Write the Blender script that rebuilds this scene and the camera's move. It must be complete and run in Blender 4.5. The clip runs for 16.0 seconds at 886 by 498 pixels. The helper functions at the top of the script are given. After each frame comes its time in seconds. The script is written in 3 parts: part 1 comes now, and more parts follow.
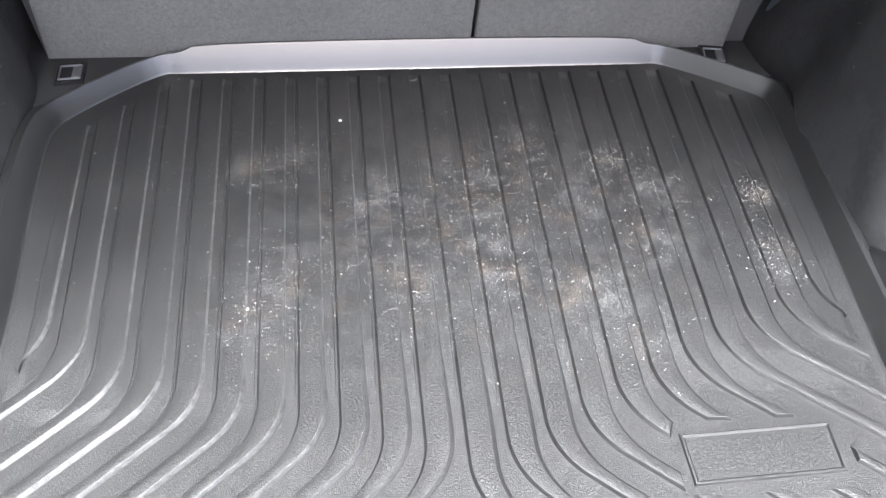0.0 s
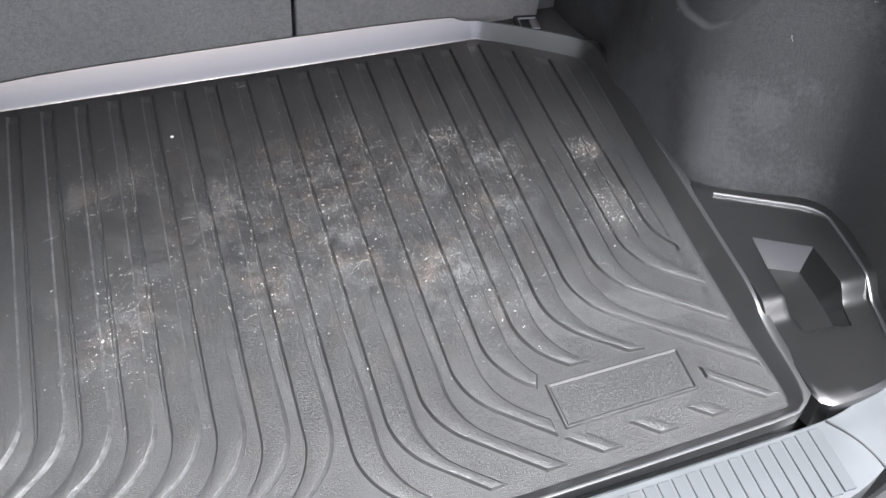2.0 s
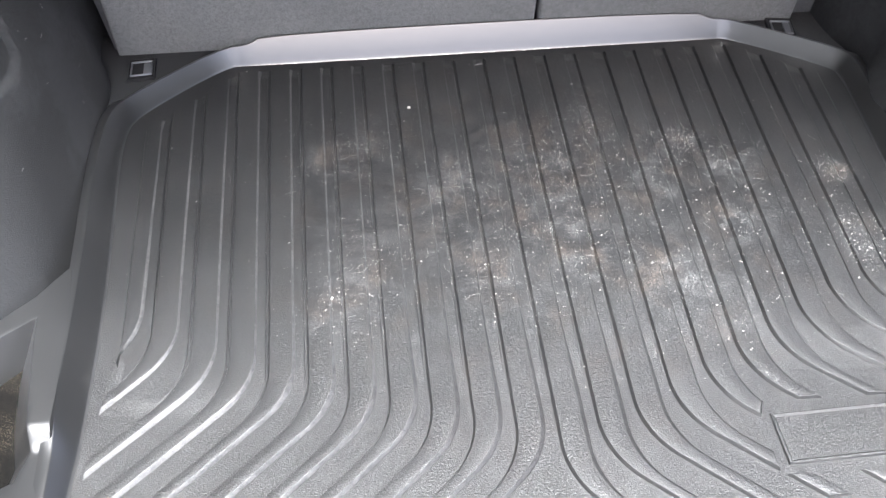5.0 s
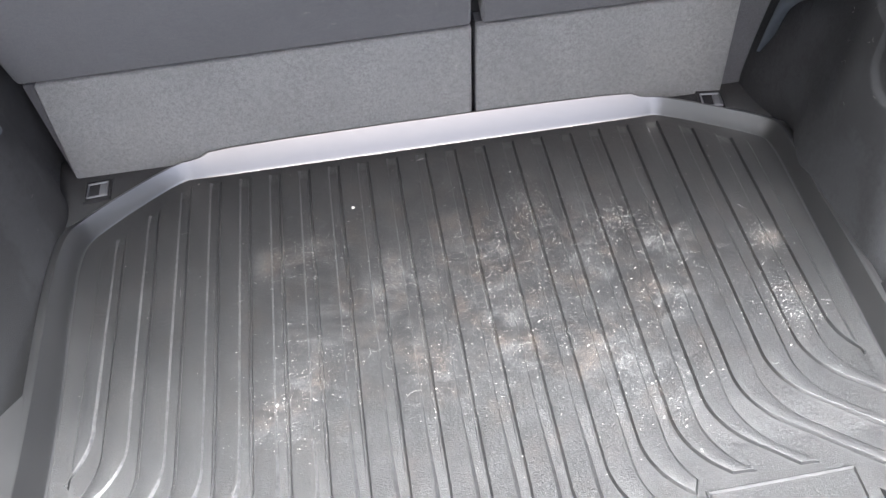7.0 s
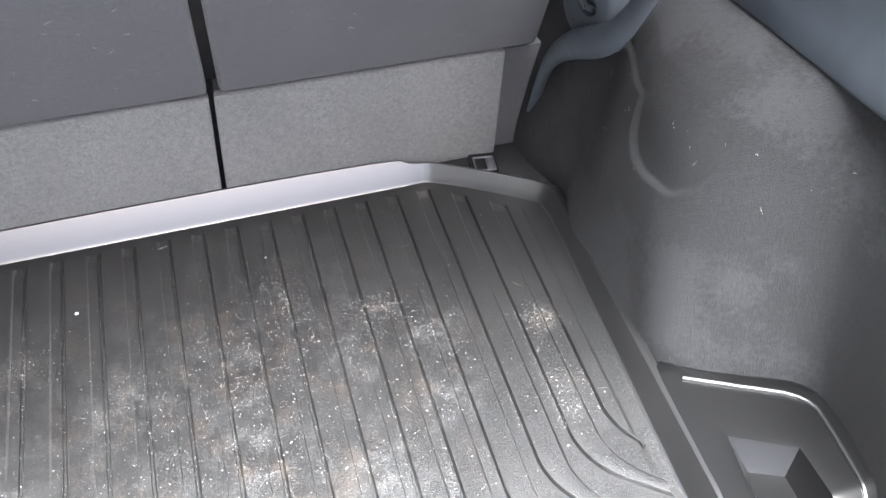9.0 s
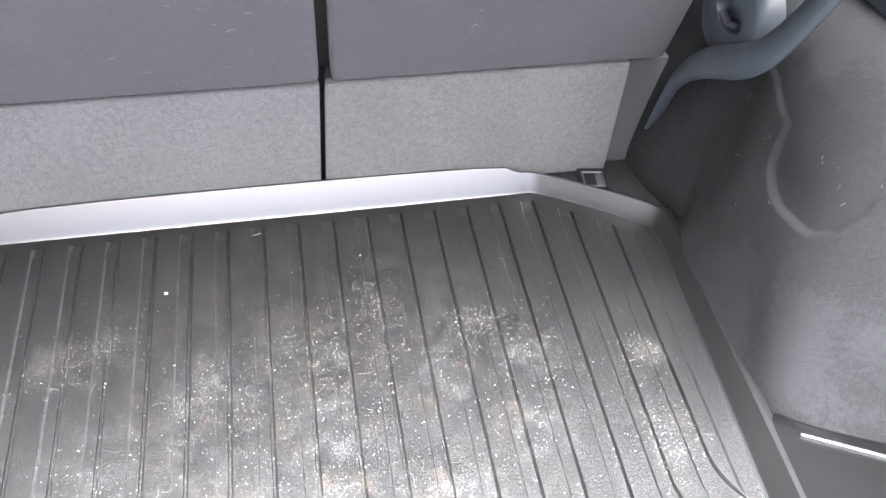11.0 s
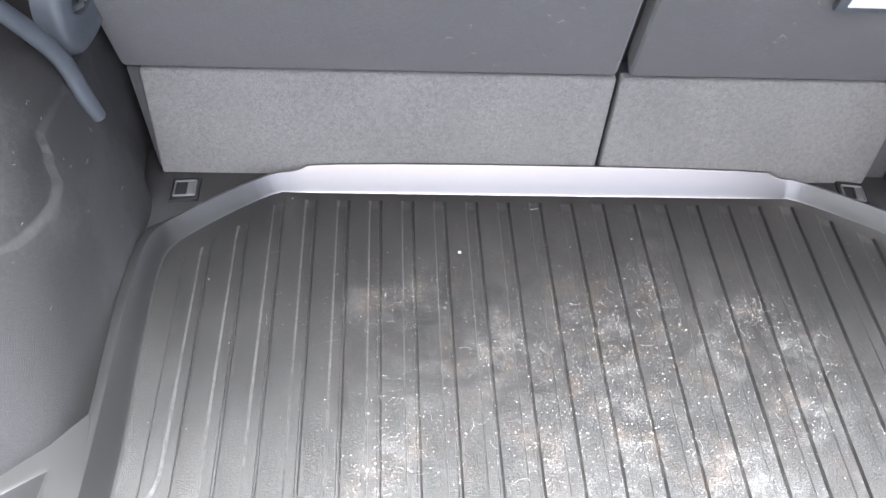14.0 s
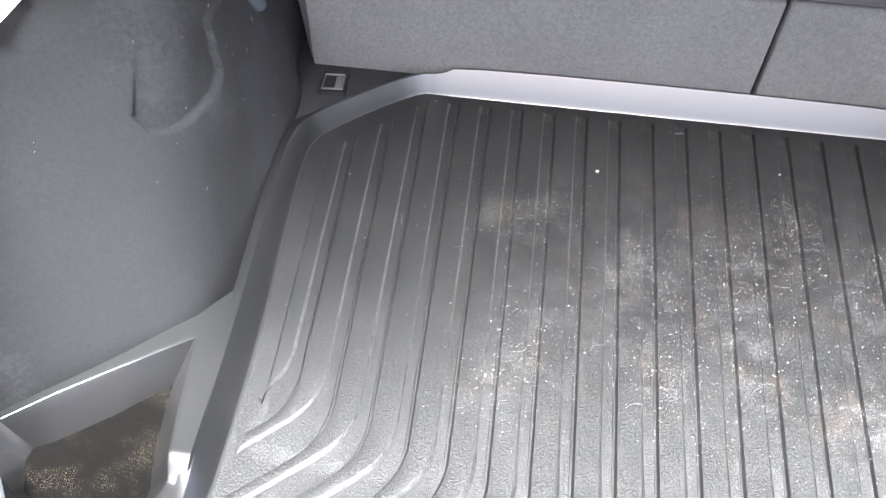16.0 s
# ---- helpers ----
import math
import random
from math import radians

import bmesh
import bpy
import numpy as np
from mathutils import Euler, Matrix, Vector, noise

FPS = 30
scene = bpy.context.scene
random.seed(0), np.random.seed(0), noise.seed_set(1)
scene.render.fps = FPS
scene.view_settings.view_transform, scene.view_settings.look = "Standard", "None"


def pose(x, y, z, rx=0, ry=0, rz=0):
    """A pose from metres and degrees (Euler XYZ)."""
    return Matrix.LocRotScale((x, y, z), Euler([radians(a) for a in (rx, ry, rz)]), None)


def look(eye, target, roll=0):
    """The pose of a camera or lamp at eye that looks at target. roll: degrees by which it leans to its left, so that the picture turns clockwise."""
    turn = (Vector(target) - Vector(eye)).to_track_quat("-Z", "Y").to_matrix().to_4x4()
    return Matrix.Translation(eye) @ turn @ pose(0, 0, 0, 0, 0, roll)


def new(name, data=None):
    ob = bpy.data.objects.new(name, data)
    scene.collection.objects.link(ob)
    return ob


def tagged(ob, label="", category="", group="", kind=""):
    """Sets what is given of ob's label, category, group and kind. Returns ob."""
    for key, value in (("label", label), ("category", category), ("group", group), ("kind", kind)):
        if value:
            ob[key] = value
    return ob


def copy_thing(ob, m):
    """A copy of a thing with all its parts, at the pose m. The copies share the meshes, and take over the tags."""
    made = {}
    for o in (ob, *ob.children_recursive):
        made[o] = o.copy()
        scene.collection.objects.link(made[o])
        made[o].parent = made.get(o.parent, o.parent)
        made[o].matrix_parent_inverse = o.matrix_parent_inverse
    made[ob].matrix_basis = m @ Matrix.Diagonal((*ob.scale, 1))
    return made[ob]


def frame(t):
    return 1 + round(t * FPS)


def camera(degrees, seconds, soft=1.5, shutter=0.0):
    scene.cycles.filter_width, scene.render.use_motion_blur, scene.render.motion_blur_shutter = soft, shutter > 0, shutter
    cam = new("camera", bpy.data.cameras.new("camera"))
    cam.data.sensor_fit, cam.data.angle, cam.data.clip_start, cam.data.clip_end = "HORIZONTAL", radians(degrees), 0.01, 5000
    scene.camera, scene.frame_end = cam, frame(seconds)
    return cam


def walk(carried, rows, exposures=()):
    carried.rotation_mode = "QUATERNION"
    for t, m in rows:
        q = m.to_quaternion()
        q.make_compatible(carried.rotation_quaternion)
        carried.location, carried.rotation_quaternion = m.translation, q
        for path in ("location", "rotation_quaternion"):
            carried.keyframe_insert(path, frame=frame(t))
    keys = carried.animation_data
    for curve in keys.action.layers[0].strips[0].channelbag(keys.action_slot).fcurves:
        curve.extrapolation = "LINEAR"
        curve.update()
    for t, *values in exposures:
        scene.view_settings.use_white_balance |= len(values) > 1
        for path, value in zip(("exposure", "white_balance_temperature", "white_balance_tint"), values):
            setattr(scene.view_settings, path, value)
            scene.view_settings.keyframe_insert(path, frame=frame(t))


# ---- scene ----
from mathutils.bvhtree import BVHTree

cam = camera(55.1, 16.0)
EXPOSURES = [(0.0, 2.3, 6400, 10), (1.0, 1.95, 6400, 10), (2.0, 2.0, 6400, 10), (3.0, 1.95, 6400, 10), (4.0, 2.2, 6400, 10), (6.5, 2.4, 6450, 10), (7.2, 2.65, 6450, 10), (8.0, 2.65, 6450, 10), (8.5, 2.62, 6480, 10), (11.0, 3.1, 6480, 10), (12.5, 3.08, 6480, 10), (14.5, 2.95, 6450, 10), (16.0, 2.65, 6440, 10)]
PATH = [
    (0, (-0.06, -0.903, 0.72), (0.094, 0.485, -0.711), 3.0),
    (0.5, (-0.03, -0.92, 0.728), (0.298, 0.437, -0.704), 2.5),
    (1, (-0.016, -0.923, 0.731), (0.432, 0.397, -0.703), 3.9),
    (1.5, (-0.037, -0.923, 0.742), (0.411, 0.405, -0.684), 2.4),
    (2, (-0.038, -0.926, 0.728), (0.404, 0.399, -0.703), 2.3),
    (2.5, (-0.028, -0.928, 0.732), (0.418, 0.39, -0.705), 2.7),
    (3, (-0.034, -0.918, 0.722), (0.411, 0.39, -0.724), 2.7),
    (3.5, (-0.062, -0.895, 0.722), (0.349, 0.422, -0.726), 2.8),
    (4, (-0.101, -0.899, 0.721), (0.179, 0.445, -0.734), 3.6),
    (4.1, (-0.111, -0.908, 0.723), (0.125, 0.442, -0.733), 3.8),
    (4.2, (-0.13, -0.902, 0.715), (0.065, 0.447, -0.748), 4.2),
    (6.3, (-0.045, -0.898, 0.767), (-0.092, 0.504, -0.657), -5.8),
    (6.5, (-0.038, -0.906, 0.769), (-0.046, 0.527, -0.626), -5.6),
    (7, (-0.017, -0.901, 0.773), (0.033, 0.568, -0.584), -6.2),
    (7.5, (0.002, -0.895, 0.765), (0.135, 0.584, -0.574), -4.4),
    (8, (0.026, -0.875, 0.746), (0.351, 0.567, -0.601), -0.2),
    (8.5, (0.082, -0.828, 0.742), (0.487, 0.604, -0.595), -0.1),
    (8.7, (0.109, -0.801, 0.742), (0.538, 0.63, -0.588), -0.2),
    (10.8, (0.121, -0.719, 0.715), (0.426, 0.754, -0.603), 1.6),
    (11, (0.081, -0.716, 0.714), (0.36, 0.758, -0.609), 1.8),
    (11.2, (0.032, -0.723, 0.705), (0.282, 0.767, -0.606), 2.0),
    (11.5, (-0.021, -0.722, 0.732), (0.184, 0.754, -0.602), 1.5),
    (12, (-0.055, -0.754, 0.747), (0.143, 0.716, -0.594), 1.7),
    (12.5, (-0.087, -0.768, 0.744), (0.103, 0.708, -0.593), 1.5),
    (13, (-0.114, -0.777, 0.751), (0.047, 0.702, -0.586), 1.3),
    (13.5, (-0.149, -0.778, 0.747), (0.006, 0.709, -0.581), 2.9),
    (13.8, (-0.129, -0.789, 0.751), (-0.065, 0.707, -0.574), 2.1),
    (14, (-0.146, -0.783, 0.75), (-0.113, 0.705, -0.586), 2.3),
    (14.5, (-0.148, -0.78, 0.748), (-0.145, 0.71, -0.585), 2.8),
    (15, (-0.15, -0.775, 0.746), (-0.197, 0.722, -0.579), 2.4),
    (15.5, (-0.16, -0.755, 0.735), (-0.238, 0.721, -0.612), 2.3),
    (15.8, (-0.157, -0.793, 0.766), (-0.378, 0.58, -0.672), -1.0),
    (16, (-0.158, -0.782, 0.766), (-0.396, 0.514, -0.738), -0.1),
]
walk(cam, [(t, look(eye, target, roll)) for t, eye, target, roll in PATH], EXPOSURES)

# ---- light ----
world = bpy.data.worlds.new("world")
scene.world = world
world.use_nodes = True
wn = world.node_tree
bg = wn.nodes["Background"]
sky = wn.nodes.new("ShaderNodeTexSky")
sky.sky_type = "NISHITA"
sky.sun_disc = False
SUN_ELEV, SUN_TURN = 67.0, 174.0
sky.sun_elevation, sky.sun_rotation = radians(SUN_ELEV), radians(SUN_TURN)
sky.air_density, sky.dust_density, sky.ozone_density = 0.6, 6.0, 1.0
wn.links.new(sky.outputs[0], bg.inputs["Color"])
bg.inputs["Strength"].default_value = 0.11
sun = new("sun", bpy.data.lights.new("sun", "SUN"))
sun.data.energy, sun.data.angle, sun.data.color = 5.0, radians(28), (0.92, 0.965, 1.0)
s_dir = Vector((math.sin(radians(SUN_TURN)) * math.cos(radians(SUN_ELEV)), math.cos(radians(SUN_TURN)) * math.cos(radians(SUN_ELEV)), math.sin(radians(SUN_ELEV))))
sun.matrix_world = look(s_dir * 5, (0, 0, 0))


# ---- materials ----
class Nodes:
    """A short way to write node materials."""

    def __init__(self, name):
        self.mat = bpy.data.materials.new(name)
        self.mat.use_nodes = True
        self.tree = self.mat.node_tree
        self.bsdf = self.tree.nodes["Principled BSDF"]
        self.coord = self.tree.nodes.new("ShaderNodeTexCoord").outputs["Object"]

    def node(self, kind, **values):
        n = self.tree.nodes.new(kind)
        for key, value in values.items():
            if key in n.inputs:
                self.put(n.inputs[key], value)
        return n

    def put(self, socket, value):
        if isinstance(value, bpy.types.NodeSocket):
            self.tree.links.new(value, socket)
        else:
            socket.default_value = value

    def noise(self, scale, detail=3.0, rough=0.55, stretch=None, where=None):
        n = self.node("ShaderNodeTexNoise", Scale=scale, Detail=detail, Roughness=rough)
        src = where or self.coord
        if stretch:
            m = self.node("ShaderNodeMapping")
            m.inputs["Scale"].default_value = stretch
            self.tree.links.new(src, m.inputs["Vector"])
            src = m.outputs[0]
        self.tree.links.new(src, n.inputs["Vector"])
        return n.outputs[0]

    def ramp(self, value, a, b, lo=0.0, hi=1.0):
        n = self.node("ShaderNodeMapRange", Value=value)
        n.interpolation_type = "SMOOTHSTEP"
        for key, v in (("From Min", a), ("From Max", b), ("To Min", lo), ("To Max", hi)):
            n.inputs[key].default_value = v
        return n.outputs[0]

    def math(self, op, a, b=0.0):
        n = self.node("ShaderNodeMath")
        n.operation = op
        self.put(n.inputs[0], a)
        self.put(n.inputs[1], b)
        return n.outputs[0]

    def mix(self, fac, a, b):
        n = self.node("ShaderNodeMix")
        n.data_type = "RGBA"
        self.put(n.inputs[0], fac)
        for socket, v in ((n.inputs[6], a), (n.inputs[7], b)):
            self.put(socket, v if isinstance(v, bpy.types.NodeSocket) else (*v, 1.0))
        return n.outputs[2]

    def bump(self, height, strength, distance=0.001, after=None):
        n = self.node("ShaderNodeBump", Height=height, Strength=strength, Distance=distance)
        if after:
            self.tree.links.new(after, n.inputs["Normal"])
        return n.outputs[0]

    def spot(self, x, y, r):
        """A soft round mask at x, y."""
        m = self.node("ShaderNodeVectorMath")
        m.operation = "DISTANCE"
        self.tree.links.new(self.coord, m.inputs[0])
        m.inputs[1].default_value = (x, y, 0)
        return self.ramp(m.outputs["Value"], 0.0, r, 1.0, 0.0)

    def done(self, color=None, rough=None, normal=None, **extra):
        for key, value in (("Base Color", color), ("Roughness", rough), ("Normal", normal)):
            if value is None:
                continue
            if isinstance(value, tuple) and len(value) == 3:
                value = (*value, 1.0)
            self.put(self.bsdf.inputs[key], value)
        for key, value in extra.items():
            self.put(self.bsdf.inputs[key.replace("_", " ")], value)
        return self.mat


def rubber(name, dusty, tone=1.0, edge=False):
    """Black moulded rubber with a fine pebble grain; dusty: with trodden-in dust and dried marks."""
    n = Nodes(name)
    wide, mid, fine = n.noise(7, 4), n.noise(42, 6, 0.68), n.noise(260, 4, 0.65)
    base = n.mix(n.ramp(wide, 0.3, 0.7), tuple(tone * c for c in (0.008, 0.008, 0.0085)), tuple(tone * c for c in (0.014, 0.0138, 0.0142)))
    grain = n.noise(640, 3, 0.65)
    normal = n.bump(grain, 0.9 if dusty else 0.12, 0.0009)
    rough = n.ramp(fine, 0.3, 0.7, 0.30, 0.42)
    if not dusty:
        smear = n.ramp(n.noise(30, 4, 0.6, (1, 1, 3)), 0.35, 0.7, 0.28, 0.31)
        return n.done(base, smear, normal, Specular_IOR_Level=0.9, Coat_Weight=1.0, Coat_Roughness=0.32, Coat_IOR=2.1)
    area = None
    for x, y, r, s in DUST:
        m = n.math("MULTIPLY", n.spot(x, y, r), s)
        area = m if area is None else n.math("MAXIMUM", area, m)
    cloud = n.math("MULTIPLY", n.ramp(mid, 0.42, 0.72), n.ramp(fine, 0.36, 0.68))
    film = n.math("MULTIPLY", area, n.math("ADD", n.math("MULTIPLY", cloud, 0.22), 0.02))
    speck = n.math("MULTIPLY", n.ramp(n.noise(760, 2), 0.57, 0.66), n.ramp(mid, 0.38, 0.60))
    film = n.math("ADD", film, n.math("MULTIPLY", n.math("MULTIPLY", speck, area), 0.6))
    streak = n.math("MULTIPLY", n.ramp(n.noise(90, 4, 0.6, (1, 0.12, 1)), 0.62, 0.8), 0.10)
    curl = n.math("ABSOLUTE", n.math("SUBTRACT", n.noise(34, 3, 0.55), 0.5))
    wipe = n.math("MULTIPLY", n.math("MULTIPLY", n.ramp(curl, 0.0, 0.014, 1.0, 0.0), n.ramp(n.noise(14, 3), 0.50, 0.64)), n.ramp(fine, 0.35, 0.65, 0.0, 0.12))
    film = n.math("ADD", film, n.math("MULTIPLY", wipe, area))
    haze = n.math("MULTIPLY", n.ramp(n.noise(520, 3, 0.7), 0.52, 0.72), 0.07)
    dirt = n.math("ADD", n.math("ADD", film, haze), n.math("MULTIPLY", streak, area))
    base = n.mix(dirt, base, n.mix(n.ramp(n.noise(22, 3), 0.45, 0.65), (0.36, 0.355, 0.35), (0.37, 0.29, 0.235)))
    if edge:  # right-hand rib shoulders mixed towards grey in patches, most on the left half
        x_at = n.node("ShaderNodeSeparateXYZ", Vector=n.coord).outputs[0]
        edge_grey = n.math("MULTIPLY", n.ramp(x_at, -0.30, 0.12, 1.0, 0.2), n.ramp(n.noise(150, 4, 0.7), 0.34, 0.66, 0.02, 0.17))
        base = n.mix(edge_grey, base, (0.34, 0.335, 0.335))
    rough = n.math("ADD", rough, n.math("MULTIPLY", dirt, 0.35))
    return n.done(base, rough, normal, Specular_IOR_Level=1.0)


def fabric(name, dark, light, scale=420.0, strength=0.8, sheen=0.3, spots=0.0, worn=0.0):
    """Needle-felt or pile carpet: short fibres, mottled at two scales."""
    n = Nodes(name)
    fibre, clump, wide = n.noise(scale * 1.5, 4, 0.7), n.noise(scale * 0.4, 4, 0.65), n.noise(9, 3)
    tone = n.math("ADD", n.math("MULTIPLY", n.ramp(fibre, 0.25, 0.75), 0.72), n.math("MULTIPLY", n.ramp(clump, 0.3, 0.7), 0.28))
    tone = n.math("MULTIPLY", tone, n.ramp(wide, 0.2, 0.8, 0.8, 1.15))
    color = n.mix(tone, dark, light)
    if worn:
        nap = n.math("ADD", n.noise(5.5, 3), n.math("MULTIPLY", n.math("SUBTRACT", n.noise(150, 4, 0.7), 0.5), 0.35))
        color = n.mix(n.math("MULTIPLY", n.ramp(nap, 0.50, 0.62), worn), color, tuple(2.2 * c for c in light))
    if spots:
        pale = n.math("MULTIPLY", n.math("MULTIPLY", n.ramp(n.noise(scale * 2.2, 2), 0.60, 0.70), n.ramp(n.noise(16, 3), 0.50, 0.66)), spots)
        color = n.mix(pale, color, (0.42, 0.34, 0.24))
    normal = n.bump(n.math("ADD", fibre, n.math("MULTIPLY", clump, 0.7)), strength, 0.0018)
    return n.done(color, 0.95, normal, Sheen_Weight=sheen, Sheen_Roughness=0.6, Specular_IOR_Level=0.15 if spots else 0.5)


def plastic(name, color, rough=0.45, grain=700.0, strength=0.25, metal=0.0):
    n = Nodes(name)
    wide = n.noise(12, 3)
    tone = n.mix(n.ramp(wide, 0.3, 0.7), tuple(c * 0.88 for c in color), tuple(min(1, c * 1.1) for c in color))
    normal = n.bump(n.noise(grain, 2), strength, 0.0005)
    return n.done(tone, n.ramp(n.noise(60, 3), 0.3, 0.7, rough - 0.05, rough + 0.07), normal, Metallic=metal)


# Where the dust lies thickest: x, y, reach, strength.
DUST = [(0.06, -0.12, 0.46, 0.42), (-0.055, -0.113, 0.075, 1.0), (0.077, -0.087, 0.07, 0.75), (0.071, -0.185, 0.085, 0.85),
        (0.190, -0.126, 0.08, 0.9), (0.300, -0.108, 0.065, 0.95), (0.429, -0.126, 0.03, 0.8), (0.413, -0.218, 0.045, 0.5),
        (0.412, -0.260, 0.03, 0.4), (0.284, -0.206, 0.08, 0.7), (0.080, -0.254, 0.07, 0.8), (-0.176, -0.264, 0.06, 0.6),
        (-0.199, -0.315, 0.06, 0.5), (-0.215, -0.060, 0.06, 0.65), (-0.167, -0.031, 0.05, 0.6), (-0.009, -0.279, 0.07, 0.6),
        (0.180, -0.282, 0.10, 0.8), (0.133, -0.005, 0.05, 0.7), (0.248, -0.054, 0.03, 0.8), (0.226, -0.332, 0.08, 0.6),
        (-0.044, -0.230, 0.08, 0.5), (-0.150, -0.210, 0.06, 0.4), (-0.374, -0.091, 0.05, 0.15), (0.026, 0.060, 0.06, 0.3)]

M_MAT = rubber("mat_rubber", True)
M_EDGE = rubber("mat_rubber_grey_edge", True, edge=True)
M_LIP = rubber("mat_rubber_clean", False)
# duller copy for the right flap, its shade put into a darker base
M_TRAY = rubber("mat_rubber_satin_shaded", False, 0.4)
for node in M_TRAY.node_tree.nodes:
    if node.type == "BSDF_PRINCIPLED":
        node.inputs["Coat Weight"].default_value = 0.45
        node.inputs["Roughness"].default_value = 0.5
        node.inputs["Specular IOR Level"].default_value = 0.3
M_FLAP = fabric("light_grey_carpet", (0.112, 0.115, 0.118), (0.293, 0.298, 0.303), 420, 0.9)
M_SEAT = fabric("seat_back_cloth", (0.045, 0.047, 0.054), (0.112, 0.114, 0.126), 620, 0.6, 0.25)
M_SIDE = fabric("side_felt", (0.008, 0.0084, 0.0096), (0.025, 0.0258, 0.0285), 460, 0.7, 0.04, 0.0, 0.35)
M_FLOOR = fabric("floor_carpet", (0.008, 0.0085, 0.010), (0.020, 0.021, 0.024), 480, 0.8, 0.04)
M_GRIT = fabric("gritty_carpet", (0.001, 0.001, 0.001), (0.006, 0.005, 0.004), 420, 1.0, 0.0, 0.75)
M_TRIM = plastic("blue_grey_plastic", (0.075, 0.088, 0.105), 0.42)
M_DARK = plastic("black_plastic", (0.018, 0.018, 0.020), 0.5)
M_SILL = plastic("sill_plastic", (0.060, 0.064, 0.069), 0.45, 600, 0.2)
M_SEAL = plastic("seal_rubber", (0.02, 0.02, 0.021), 0.55)
M_PAINT = plastic("white_paint", (0.72, 0.73, 0.74), 0.22, 300, 0.02)
M_STEEL = plastic("dull_steel", (0.42, 0.43, 0.45), 0.32, 400, 0.1, 0.9)
M_LINER = plastic("roof_lining", (0.10, 0.10, 0.105), 0.9, 500, 0.4)
M_CRUMB = plastic("crumb", (0.47, 0.45, 0.43), 0.8, 900, 0.3)
M_HAIR = plastic("pale_lint", (0.42, 0.40, 0.39), 0.7, 900, 0.1)
M_GROUND = plastic("concrete", (0.26, 0.26, 0.26), 0.9, 120, 0.8)
M_TAG = plastic("white_tag", (0.75, 0.75, 0.76), 0.5, 600, 0.05)
n = Nodes("lit_lens")
M_LENS = n.done((0.8, 0.8, 0.8), 0.4, None, Emission_Color=(1.0, 0.97, 0.94, 1.0), Emission_Strength=0.9)


# ---- building blocks ----
def mesh_of(name, bm, material, smooth=True, angle=35.0):
    bmesh.ops.recalc_face_normals(bm, faces=bm.faces)
    me = bpy.data.meshes.new(name)
    if smooth:
        for f in bm.faces:
            f.smooth = True
        for e in bm.edges:
            if len(e.link_faces) == 2 and e.calc_face_angle(0) > radians(angle):
                e.smooth = False
    bm.to_mesh(me)
    bm.free()
    me.materials.append(material)
    return me


def part(name, bm, material, parent=None, label="", smooth=True, angle=35.0):
    ob = new(name, mesh_of(name, bm, material, smooth, angle))
    if parent is not None:
        ob.parent = parent
    return tagged(ob, label)


def empty(name, label, category, group="", kind="", at=(0, 0, 0)):
    ob = new(name)
    ob.location = at
    ob.empty_display_size = 0.05
    return tagged(ob, label, category, group, kind)


def block(x0, y0, z0, x1, y1, z1, bevel=0.0, segs=2, bm=None):
    bm2 = bmesh.new()
    bmesh.ops.create_cube(bm2, size=1.0)
    for v in bm2.verts:
        v.co = Vector(((x0 + x1) / 2 + v.co.x * (x1 - x0), (y0 + y1) / 2 + v.co.y * (y1 - y0), (z0 + z1) / 2 + v.co.z * (z1 - z0)))
    if bevel:
        bmesh.ops.bevel(bm2, geom=bm2.edges[:], offset=bevel, segments=segs, profile=0.6, affect="EDGES")
    return bm2


def chaikin(points, times=2, closed=True):
    """Rounds the corners of a path of vectors of any length."""
    p = np.array(points, float)
    for _ in range(times):
        q = np.roll(p, -1, 0) if closed else p[1:]
        a = p if closed else p[:-1]
        r = np.empty((2 * len(a), p.shape[1]))
        r[0::2], r[1::2] = 0.75 * a + 0.25 * q, 0.25 * a + 0.75 * q
        p = r if closed else np.vstack([p[:1], r, p[-1:]])
    return p


def resample(points, count, closed=False):
    p = np.array(points, float)
    if closed:
        p = np.vstack([p, p[:1]])
    d = np.concatenate([[0], np.cumsum(np.linalg.norm(np.diff(p[:, :2] if p.shape[1] > 3 else p, axis=0), axis=1))])
    at = np.linspace(0, d[-1], count + 1)[:-1] if closed else np.linspace(0, d[-1], count)
    return np.stack([np.interp(at, d, p[:, k]) for k in range(p.shape[1])], 1)


def loft(bm, rings, closed=True, cap_first=False, cap_last=False):
    rows = [[bm.verts.new(Vector(p)) for p in ring] for ring in rings]
    n_pts = len(rows[0])
    for a, b in zip(rows, rows[1:]):
        for i in range(n_pts if closed else n_pts - 1):
            j = (i + 1) % n_pts
            bm.faces.new((a[i], a[j], b[j], b[i]))
    if cap_first:
        bm.faces.new(rows[0])
    if cap_last:
        bm.faces.new(rows[-1])
    return rows


def tube(path, radius, sides=8, flat=1.0, bm=None):
    """A rod along a path; flat squeezes it upright."""
    bm = bm or bmesh.new()
    p = [Vector(v) for v in path]
    rings = []
    for i, c in enumerate(p):
        t = (p[min(i + 1, len(p) - 1)] - p[max(i - 1, 0)]).normalized()
        u = t.cross(Vector((0, 0, 1)))
        u = u.normalized() if u.length > 0.05 else Vector((1, 0, 0))
        w = u.cross(t)
        rings.append([c + radius * (math.cos(a) * u + flat * math.sin(a) * w) for a in np.linspace(0, 2 * math.pi, sides, endpoint=False)])
    loft(bm, rings, True, True, True)
    return bm


